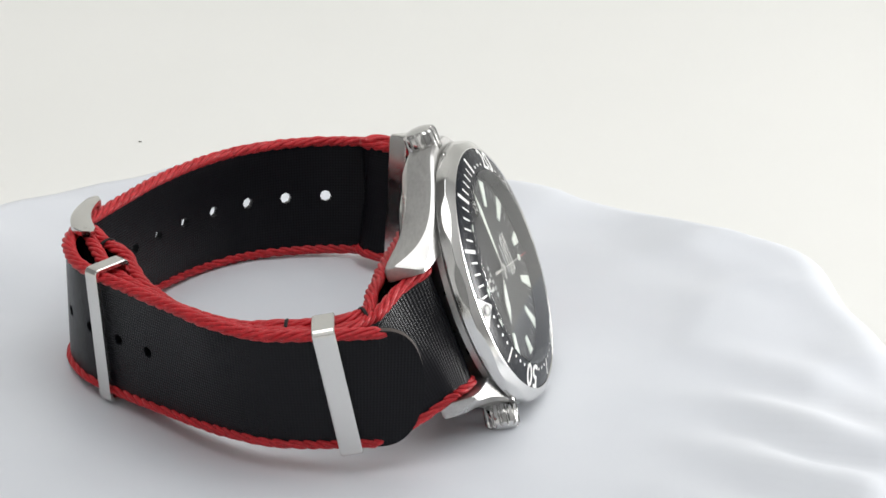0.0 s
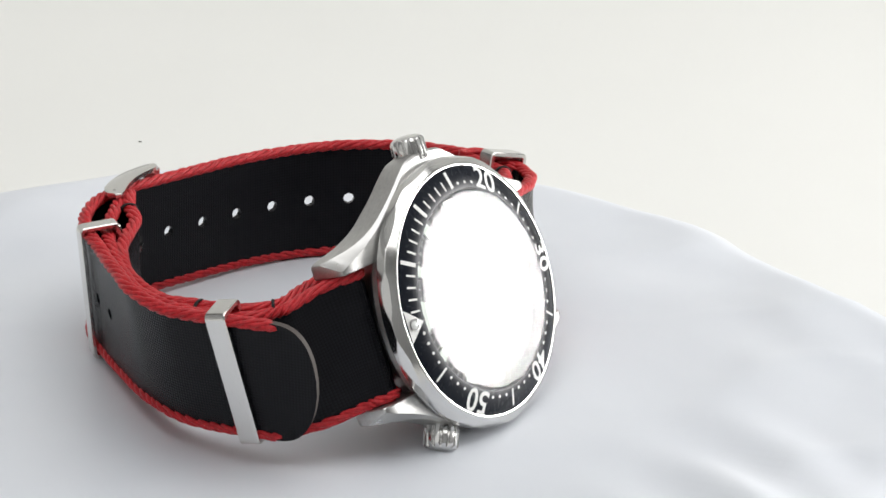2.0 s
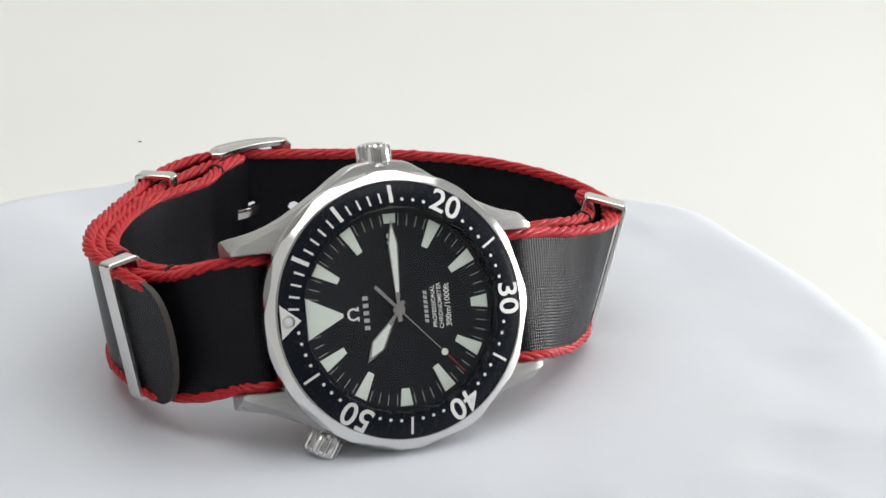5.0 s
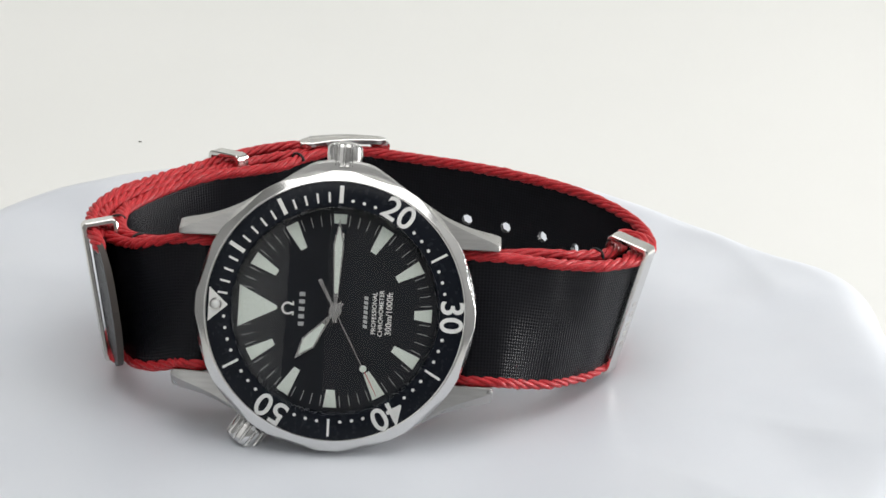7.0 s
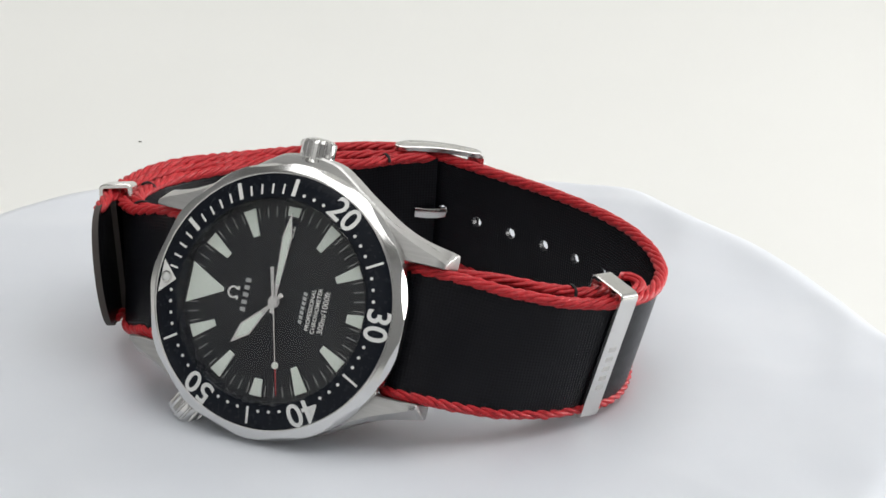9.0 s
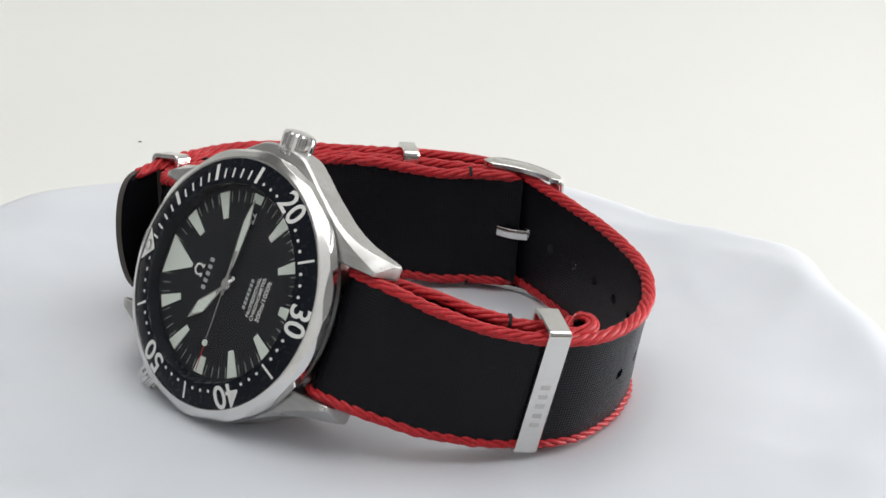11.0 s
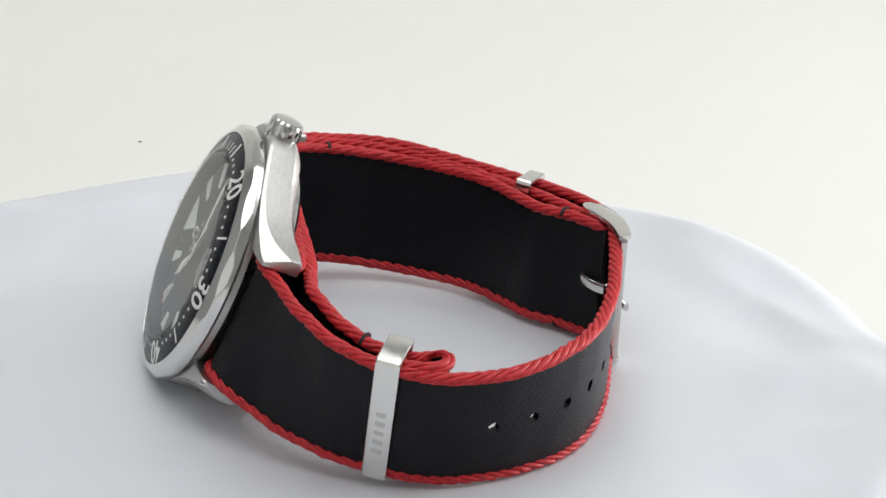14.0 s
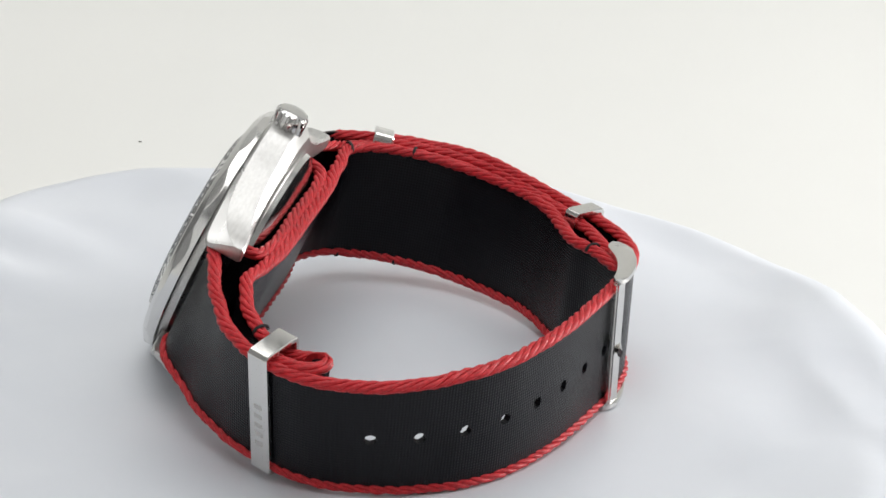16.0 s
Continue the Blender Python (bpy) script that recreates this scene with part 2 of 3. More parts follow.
def cloth():
    bm = bmesh.new()
    count, rows = 240, []
    radii = [2 + 83.0 * (i / 60) for i in range(61)]
    for r in radii:
        rows.append([(r, 0.0)] * count)
    drop = [(85 + 9 * math.sin(a), -9 * (1 - math.cos(a))) for a in [math.pi / 2 * i / 12 for i in range(1, 13)]]
    drop += [(94.2 + 0.02 * d, -9 - d) for d in range(4, 78, 4)]
    made = []
    for k, row in enumerate(rows + [[p] * count for p in drop]):
        pts = []
        for i in range(count):
            a = math.tau * i / count
            r, z = row[i]
            edge = 0.8 * noise.noise(Vector((math.cos(a) * 1.6 + 5, math.sin(a) * 1.6, 0.3))) + 1.2 * noise.noise(Vector((math.cos(a) * 5, math.sin(a) * 5, 3.3)))
            for corner, size, spread in ((34, 6.0, 7), (106, 6.0, 9), (159, 6.0, 7), (215, 1.5, 12), (304, 5.0, 12)):
                gap = (math.degrees(a) - corner + 180) % 360 - 180
                edge += size * math.exp(-(gap / spread) ** 2)
            grow = r + edge * min(1.0, max(0.0, (r - 45) / 40))
            if z < -5:
                grow += 2.2 * noise.noise(Vector((math.cos(a) * 7, math.sin(a) * 7, z / 60))) * min(1.0, (-z - 5) / 20)
            x, y = grow * math.cos(a), grow * math.sin(a)
            pts.append((x, y, z + cloth_height(x, y) * (1.0 if z > -9 else max(0.0, 1 + (z + 9) / 10))))
        made.append(pts)
    rings(bm, made, True, (True, False))
    ob = part("cloth", bm, SATIN, smooth=80)
    return tagged(ob, "smooth white satin cloth draped over a round turntable", "cloth")


def turntable():
    bm = lathe([(82, -4.5), (84, -6), (84, -11), (82, -12), (60, -12.2), (60, -99), (0.5, -99.5)], 96, caps=(True, True))
    return tagged(part("turntable", bm, WALL), "plain round turntable hidden under the white cloth", "turntable")


CLOTH = cloth()
TURNTABLE = turntable()

# ---- wristwatch ----
WATCH = tagged(new("wristwatch"), "steel diving watch on red-edged black band, lying on white cloth", "wristwatch")
AX = Vector((-0.38400, 0.10500, 0.91700)).normalized()      # towards three o'clock
AZ = Vector((0.89560, -0.19360, 0.40040)).normalized()      # out of the dial
AY = AZ.cross(AX).normalized()                              # towards twelve
AX = AY.cross(AZ)
CENTRE = Vector((23.91, -6.80, 19.71))
CASE = Matrix.Translation(CENTRE * MM) @ Matrix((AX, AY, AZ)).transposed().to_4x4()


def on_case(x, y, z):
    """Case coordinates to the watch's own, in millimetres."""
    return CENTRE + AX * x + AY * y + AZ * z


def spline(keys, values, x):
    """Smooth interpolation of a short table."""
    x = min(max(x, keys[0]), keys[-1])
    for i in range(len(keys) - 1):
        if x <= keys[i + 1]:
            break
    p = [values[max(i - 1, 0)], values[i], values[i + 1], values[min(i + 2, len(keys) - 1)]]
    u = (x - keys[i]) / (keys[i + 1] - keys[i])
    return 0.5 * (2 * p[1] + (p[2] - p[0]) * u + (2 * p[0] - 5 * p[1] + 4 * p[2] - p[3]) * u * u + (3 * p[1] - p[0] - 3 * p[2] + p[3]) * u ** 3)


LUG_Y = [0, 4, 6, 9, 12, 15, 18, 20.5, 22.7, 24.0]
OUT_CROWN = [22.5, 22.0, 20.9, 18.9, 17.0, 15.2, 13.9, 13.2, 12.8, 12.5]
OUT_PLAIN = [20.4, 20.1, 19.6, 18.4, 16.9, 15.2, 13.9, 13.2, 12.8, 12.5]
TOP = [-3.0, -3.0, -3.0, -3.0, -3.05, -3.2, -3.45, -3.7, -4.0, -4.5]
BOTTOM = [-8.8, -8.8, -8.8, -8.8, -8.9, -9.1, -9.5, -9.9, -10.2, -10.3]


def section(y, inner=None):
    """One slice across the case at y: the whole width, or from a lug's inner side."""
    a = abs(y)
    xo, xp = spline(LUG_Y, OUT_CROWN, a), spline(LUG_Y, OUT_PLAIN, a)
    t, b = spline(LUG_Y, TOP, a), spline(LUG_Y, BOTTOM, a)
    c = 0.35 + 3.4 * min(1, a / 24.0) ** 5
    d = 0.35 + 1.3 * min(1, a / 24.0) ** 5
    q = 1 - 0.75 * min(1, (a / 20) ** 2)

    def right(x):
        return [(x - 1.9 * q, y, b), (x - 0.35 * q, y, b + 1.2 * q), (x - 0.05 * q, y, b + 1.6 * q), (x, y, b + 2.0 * q), (x, y, t - c - 0.1), (x - 0.1, y, t - c + 0.06), (x - d, y, t - 0.03), (x - d - 0.2, y, t)]
    if inner is None:
        return right(xo) + [(-p[0], p[1], p[2]) for p in reversed(right(xp))]
    x = xo if inner > 0 else xp
    pts = right(x) + [(10.3, y, t), (10.15, y, t - 0.2), (10.15, y, b + 0.3), (10.4, y, b)]
    return pts if inner > 0 else [(-p[0], p[1], p[2]) for p in pts]


def two_tone(bm):
    """Polished bevels between the brushed flanks and tops."""
    bmesh.ops.recalc_face_normals(bm, faces=bm.faces)
    for f in bm.faces:
        f.material_index = 1 if 0.3 < abs(f.normal.z) < 0.93 else 0
    return bm


def case_body():
    bm = bmesh.new()
    rings(bm, [section(y) for y in np.linspace(-15.6, 15.6, 43)])
    lathe([(19.6, -2.6), (19.6, -3.15), (20.1, -3.25), (20.1, -4.2), (19.2, -5.4), (18.0, -8.4)], 160, caps=(True, True), bm=bm)
    body = part("case", two_tone(bm), [STEEL_BRUSHED, STEEL_SATIN], WATCH, "brushed steel case with crown guards", at=CASE, smooth=22)
    for side in (1, -1):
        for end in (1, -1):
            bm = bmesh.new()
            rows = [section(end * y, side) for y in np.linspace(15.6, 23.7, 16)]
            last = section(end * 24.0, side)
            mid = Vector((sum(p[0] for p in last), sum(p[1] for p in last), sum(p[2] for p in last))) / len(last)
            rows += [[tuple(mid + Vector((0, dy * end, 0)) + (Vector(p) - mid) * k) for p in last] for dy, k in ((-0.08, 0.96), (0.02, 0.88), (0.06, 0.78))]
            rings(bm, rows)
            part("lug", two_tone(bm), [STEEL_BRUSHED, STEEL_SATIN], body, "curved steel lug with a polished bevel", smooth=22)
    bm = lathe([(16.5, -8.0), (17.6, -9.4), (17.4, -10.2), (16.2, -10.9), (14.0, -11.3), (0.5, -11.5)], 120, caps=(True, True))
    part("case_back", bm, STEEL_POLISHED, body, "polished steel case back")
    for end in (1, -1):
        bm = bmesh.new()
        bmesh.ops.create_cone(bm, cap_ends=True, segments=16, radius1=0.75, radius2=0.75, depth=20.4, matrix=pose(0, end * 20.6, -8.0, 0, 90, 0))
        part("spring_bar", bm, STEEL_POLISHED, body, "thin steel spring bar")
    return body


def crown(name, at, radius, length, count, parent, label):
    """A fluted knob that points along +z of the pose."""
    def flutes(a, r, z):
        return r - (0.34 * max(0.0, math.cos(count * a)) ** 0.6 if r > radius * 0.86 else 0)
    profile = [(radius * 0.55, -1.6), (radius * 0.55, 0), (radius * 0.9, 0.02), (radius, 0.25), (radius, length - 0.5), (radius * 0.9, length - 0.1),
               (radius * 0.80, length + 0.05), (radius * 0.6, length + 0.25), (radius * 0.3, length + 0.38), (0.05, length + 0.42)]
    return part(name, lathe(profile, count * 8, flutes, (True, True)), STEEL_POLISHED, parent, label, smooth=50, at=at)


def bezel():
    """A steel ring whose rim is cut by twelve leaning facets, with a black insert."""
    def facets(a, r, z):
        if r < 19.45:
            return r
        lean = 20.24 + 0.42 * (-0.9 - z)
        return min(r, max(19.4, lean / math.cos(a % (math.pi / 6) - math.pi / 12)))
    rim = [(18.94, -1.0), (19.0, -0.36), (19.06, -0.24), (19.2, -0.22), (19.36, -0.28)]
    rim += [(19.5 + 1.2 * k / 12, -0.36 - 0.85 * k / 12) for k in range(13)]
    rim += [(20.76, -1.30 - 0.13 * k) for k in range(12)]
    rim += [(20.68, -2.85), (20.2, -2.95), (18.6, -2.95)]
    ring = part("bezel", lathe(rim, 360, facets), STEEL_POLISHED, WATCH, "polished steel bezel ring with a scalloped rim", smooth=9, at=CASE)
    insert = part("bezel_insert", lathe([(18.96, -1.0), (18.96, -0.34), (18.86, -0.28), (15.6, 0.62), (15.45, 0.60), (15.45, -1.0)], 160), INSERT, WATCH, "glossy black bezel insert with white minute scale", at=CASE)

    def top(r):
        return -0.28 + (18.86 - r) / 3.26 * 0.90
    tilt = -15.4

    def tick(minute, r0, r1, w):
        bm = bmesh.new()
        rows = []
        for r, k in ((r0, -0.03), (r0, 0.03), (r1, 0.03), (r1, -0.03)):
            p, q = clockwise(minute * 6, r, -w / 2), clockwise(minute * 6, r, w / 2)
            rows.append((p, q, top(r) + k))
        v = [[bm.verts.new((*p, z)), bm.verts.new((*q, z))] for p, q, z in rows]
        for i in range(4):
            j = (i + 1) % 4
            bm.faces.new((v[i][0], v[i][1], v[j][1], v[j][0]))
        bm.faces.new([a[0] for a in v])
        bm.faces.new([a[1] for a in v])
        part("minute_mark", bm, WHITE, insert, smooth=0)

    for minute in range(1, 60):
        if minute in (5, 10, 15):
            tick(minute, 15.9, 18.5, 0.62)
        elif minute < 15:
            tick(minute, 16.0, 17.5, 0.30)
        elif minute in (25, 35, 45, 55):
            tick(minute, 15.9, 18.5, 0.36)
        elif minute % 10 not in (9, 0, 1) or minute > 55:
            bm = bmesh.new()
            x, y = clockwise(minute * 6, 16.35)
            part("minute_dot", disc(bm, 0, 0, 0.25, -0.03, 0.03), WHITE, insert, smooth=0, at=pose(x * MM, y * MM, top(16.35) * MM, 0, 0, -minute * 6) @ pose(0, 0, 0, tilt))
    for number in (20, 30, 40, 50):
        a = number * 6
        x, y = clockwise(a, 17.25)
        at = pose(x * MM, y * MM, (top(17.25) + 0.01) * MM, 0, 0, -a) @ pose(0, 0, 0, tilt)
        lettering("numeral", str(number), 5.0, WHITE, insert, at, bold=0.07, squeeze=1.0)
    bm = bmesh.new()
    v = []
    for p in ((*clockwise(0, 18.65, -2.55), top(18.65)), (*clockwise(0, 18.65, 2.55), top(18.65)), (*clockwise(0, 15.75), top(15.75))):
        v.append((p[0], p[1], p[2]))
    rings(bm, [[(x, y, z - 0.03) for x, y, z in v], [(x, y, z + 0.03) for x, y, z in v]])
    part("zero_triangle", bm, WHITE, insert, smooth=0)
    x, y = clockwise(0, 17.55)
    bm = lathe([(0.95, 0.0), (0.95, 0.22), (0.72, 0.3), (0.70, 0.15)], 32, caps=(True, False))
    part("pearl_rim", bm, STEEL_POLISHED, insert, at=pose(x * MM, y * MM, top(17.55) * MM, tilt))
    bm = lathe([(0.71, 0.0), (0.65, 0.2), (0.4, 0.34), (0.05, 0.4)], 24, caps=(True, True))
    part("pearl", bm, PEARL, insert, "round luminous pearl", at=pose(x * MM, y * MM, top(17.55) * MM, tilt))
    return ring


DIAL_Z = -1.35


def dial():
    face = part("dial", lathe([(15.3, -2.2), (15.3, DIAL_Z - 0.02), (14.9, DIAL_Z), (0.05, DIAL_Z)], 120, caps=(True, True)), DIAL, WATCH,
                "black dial with pale luminous hour markers", at=CASE)
    rehaut = lathe([(15.42, -1.5), (15.42, 0.45), (15.25, 0.45), (14.95, DIAL_Z + 0.02)], 144)
    part("inner_ring", rehaut, INSERT, WATCH, "dark ring between dial and crystal", at=CASE)
    z0, z1 = DIAL_Z - 0.02, DIAL_Z + 0.16

    def marker(deg, r0, r1, w0, w1):
        bm = bmesh.new()
        radial(bm, deg, r0, r1, w0, w1, z0, z1, 0.05)
        part("hour_marker", bm, LUME, face)

    for hour in range(1, 12):
        if hour in (6, 9):
            marker(hour * 30, 11.7, 14.3, 1.25, 2.0)
        elif hour == 3:
            marker(90, 12.9, 14.3, 1.75, 2.0)
        else:
            marker(hour * 30, 10.2, 14.3, 1.0, 2.0)
    bm = bmesh.new()
    prism(bm, [(-3.1, 14.3), (3.1, 14.3), (0.25, 8.6), (-0.25, 8.6)], z0, z1, 0.05)
    part("hour_marker", bm, LUME, face, "large triangular luminous marker")
    for minute in range(60):
        if minute % 5:
            bm = bmesh.new()
            radial(bm, minute * 6, 12.6, 14.2, 0.09, 0.09, z0, DIAL_Z + 0.025)
            part("minute_line", bm, GREY_PRINT, face, smooth=0)
    # emblem and maker's name as plain shapes
    bm = bmesh.new()
    arc = [radians(-50 + 280 * i / 24) for i in range(25)]
    outline = [(0.95 * math.cos(a), 7.0 + 0.95 * math.sin(a)) for a in arc]
    inner = [(0.66 * math.cos(a), 7.0 + 0.66 * math.sin(a)) for a in arc]
    rings(bm, [[(*o, z1 - 0.06), (*o, z0), (*i, z0), (*i, z1 - 0.06)] for o, i in zip(outline, inner)])
    for s in (1, -1):
        prism(bm, [(s * 0.42, 6.12), (s * 1.05, 6.12), (s * 1.05, 6.36), (s * 0.42, 6.36)], z0, z1 - 0.06)
    part("emblem", bm, WHITE, face, "small applied silver emblem")
    bm = bmesh.new()
    for i in range(5):
        x = -2.2 + 1.1 * i
        prism(bm, [(x - 0.3, 4.55), (x + 0.3, 4.55), (x + 0.3, 5.4), (x - 0.3, 5.4)], z0, DIAL_Z + 0.03)
    part("name_bars", bm, GREY_PRINT, face, "row of small printed bars")
    bm = bmesh.new()
    for i in range(7):
        x = -2.1 + 0.7 * i
        prism(bm, [(x - 0.28, -4.8), (x + 0.22, -4.8), (x + 0.34, -4.2), (x - 0.16, -4.2)], z0, DIAL_Z + 0.03)
    part("script_bars", bm, GREY_PRINT, face, "slanted row of small printed bars")
    for text, y, size in (("PROFESSIONAL", -5.75, 0.92), ("CHRONOMETER", -6.75, 0.92), ("300m/1000ft", -7.95, 1.25)):
        lettering("printed_words", text, size, WHITE, face, pose(0, y * MM, (DIAL_Z + 0.015) * MM), bold=0.012, depth=0.012)
    bm = bmesh.new()
    prism(bm, [(9.1, -1.0), (12.1, -1.0), (12.1, 1.0), (9.1, 1.0)], z0, DIAL_Z + 0.012)
    part("date_window", bm, INSERT, face, smooth=0)
    lettering("date", "22", 1.9, WHITE, face, pose(10.6 * MM, 0, (DIAL_Z + 0.02) * MM), bold=0.02, depth=0.012)
    return face


def sword(name, length, stem, broad, wide, tail, z, label):
    """A tapering steel pointer with a luminous filling, along +y."""
    bm = bmesh.new()
    outer = [(-0.35, -tail), (0.35, -tail), (stem, 1.4), (wide, broad), (0.06, length), (-0.06, length), (-wide, broad), (-stem, 1.4)]
    prism(bm, outer, z, z + 0.16, 0.05)
    disc(bm, 0, 0, 0.95, z - 0.01, z + 0.17, 24)
    ob = part(name, bm, STEEL_POLISHED, WATCH, label)
    bm = bmesh.new()
    inset = 0.25
    prism(bm, [(stem - 0.05, 2.6), (wide - inset, broad), (0.05, length - 1.0), (-0.05, length - 1.0), (-wide + inset, broad), (-stem + 0.05, 2.6)], z + 0.1, z + 0.19)
    part("lume_filling", bm, LUME, ob)
    return ob


def second_hand(z):
    bm = bmesh.new()
    prism(bm, [(-0.10, 0), (0.10, 0), (0.07, 9.0), (-0.07, 9.0)], z, z + 0.10)
    prism(bm, [(-0.30, -5.2), (0.30, -5.2), (0.22, 0), (-0.22, 0)], z, z + 0.11)
    disc(bm, 0, 0, 0.72, z - 0.02, z + 0.16, 24)
    ob = part("second_hand", bm, STEEL_POLISHED, WATCH, "thin steel second hand with a luminous dot and red tip")
    bm = bmesh.new()
    disc(bm, 0, 9.5, 0.52, z, z + 0.16, 20)
    part("lume_dot", bm, LUME, ob)
    bm = bmesh.new()
    prism(bm, [(-0.07, 10.0), (0.07, 10.0), (0.045, 13.9), (-0.045, 13.9)], z, z + 0.1)
    part("red_tip", bm, RED_PAINT, ob, smooth=0)
    return ob


case_body()
crown("crown", CASE @ pose(21.2 * MM, 0, -5.3 * MM, 0, 90, 0), 2.65, 3.6, 16, WATCH, "fluted screw-down steel crown")
VALVE = CASE @ pose(0, 0, -5.6 * MM, 0, 0, 57) @ pose(0, 0, 0, -90, 0, 0)
crown("gas_valve", VALVE @ pose(0, 0, 20.6 * MM), 2.65, 3.6, 14, WATCH, "small fluted steel release valve")
bezel()
dial()
HOUR = sword("hour_hand", 9.2, 0.28, 6.2, 1.15, 1.6, -1.05, "broad hour hand with pale filling")
HOUR.matrix_basis = CASE @ pose(0, 0, 0, 0, 0, -307.2)
MINUTE = sword("minute_hand", 13.4, 0.30, 9.8, 0.82, 1.8, -0.80, "long sword-shaped minute hand with pale filling")
MINUTE.matrix_basis = CASE @ pose(0, 0, 0, 0, 0, -89.8)
SECOND = second_hand(-0.58)


def crystal():
    bm = lathe([(15.3, 0.2), (15.4, 0.70), (15.28, 0.88), (15.05, 0.97), (14.8, 0.985), (0.05, 1.0)], 144, caps=(True, True))
    bmesh.ops.recalc_face_normals(bm, faces=bm.faces)
    for f in bm.faces:
        f.material_index = 1 if f.normal.z < -0.5 else 0
    ob = part("crystal", bm, [GLASS, GLASS_COATED], WATCH, "flat clear sapphire crystal", at=CASE, smooth=20)
    ob.visible_shadow = False


crystal()


# ---- band ----
class Path:
    """A smooth centre line with the direction of the band's width, in millimetres."""

    def __init__(self, rows):
        pts = [Vector(r[:3]) for r in rows]
        wid = [Vector((r[3], r[4], 1)).normalized() for r in rows]
        self.c, self.w, self.s = [], [], []
        for i in range(len(pts) - 1):
            q = [pts[max(i - 1, 0)], pts[i], pts[i + 1], pts[min(i + 2, len(pts) - 1)]]
            d = [max((b - a).length, 1e-3) ** 0.5 for a, b in zip(q, q[1:])]
            if i == 0:
                d[0] = d[1]
            if i == len(pts) - 2:
                d[2] = d[1]
            m1 = (q[2] - q[1]) + d[1] * ((q[1] - q[0]) / d[0] - (q[2] - q[0]) / (d[0] + d[1]))
            m2 = (q[2] - q[1]) + d[1] * ((q[3] - q[2]) / d[2] - (q[3] - q[1]) / (d[1] + d[2]))
            n = max(3, int((q[2] - q[1]).length / 0.2))
            for k in range(n):
                u = k / n
                self.c.append(q[1] * (2 * u ** 3 - 3 * u * u + 1) + m1 * (u ** 3 - 2 * u * u + u) + q[2] * (3 * u * u - 2 * u ** 3) + m2 * (u ** 3 - u * u))
                self.w.append(wid[i].lerp(wid[i + 1], u * u * (3 - 2 * u)).normalized())
        self.c.append(pts[-1]), self.w.append(wid[-1])
        self.s = [0.0]
        for a, b in zip(self.c, self.c[1:]):
            self.s.append(self.s[-1] + (b - a).length)
        self.length = self.s[-1]

    def at(self, s):
        """Place, tangent, width and outward directions."""
        i = int(np.clip(np.searchsorted(self.s, s) - 1, 0, len(self.s) - 2))
        u = (s - self.s[i]) / max(self.s[i + 1] - self.s[i], 1e-9)
        c, w = self.c[i].lerp(self.c[i + 1], u), self.w[i].lerp(self.w[i + 1], u).normalized()
        t = (self.c[min(i + 3, len(self.c) - 1)] - self.c[max(i - 2, 0)]).normalized()
        w = (w - t * w.dot(t)).normalized()
        return c, t, w, t.cross(w).normalized()

    def near(self, x, y, start=0.0, end=1e9):
        """The length along the path nearest to a place in plan."""
        best = min((i for i in range(len(self.s)) if start <= self.s[i] <= end), key=lambda i: (self.c[i].x - x) ** 2 + (self.c[i].y - y) ** 2)
        return self.s[best]


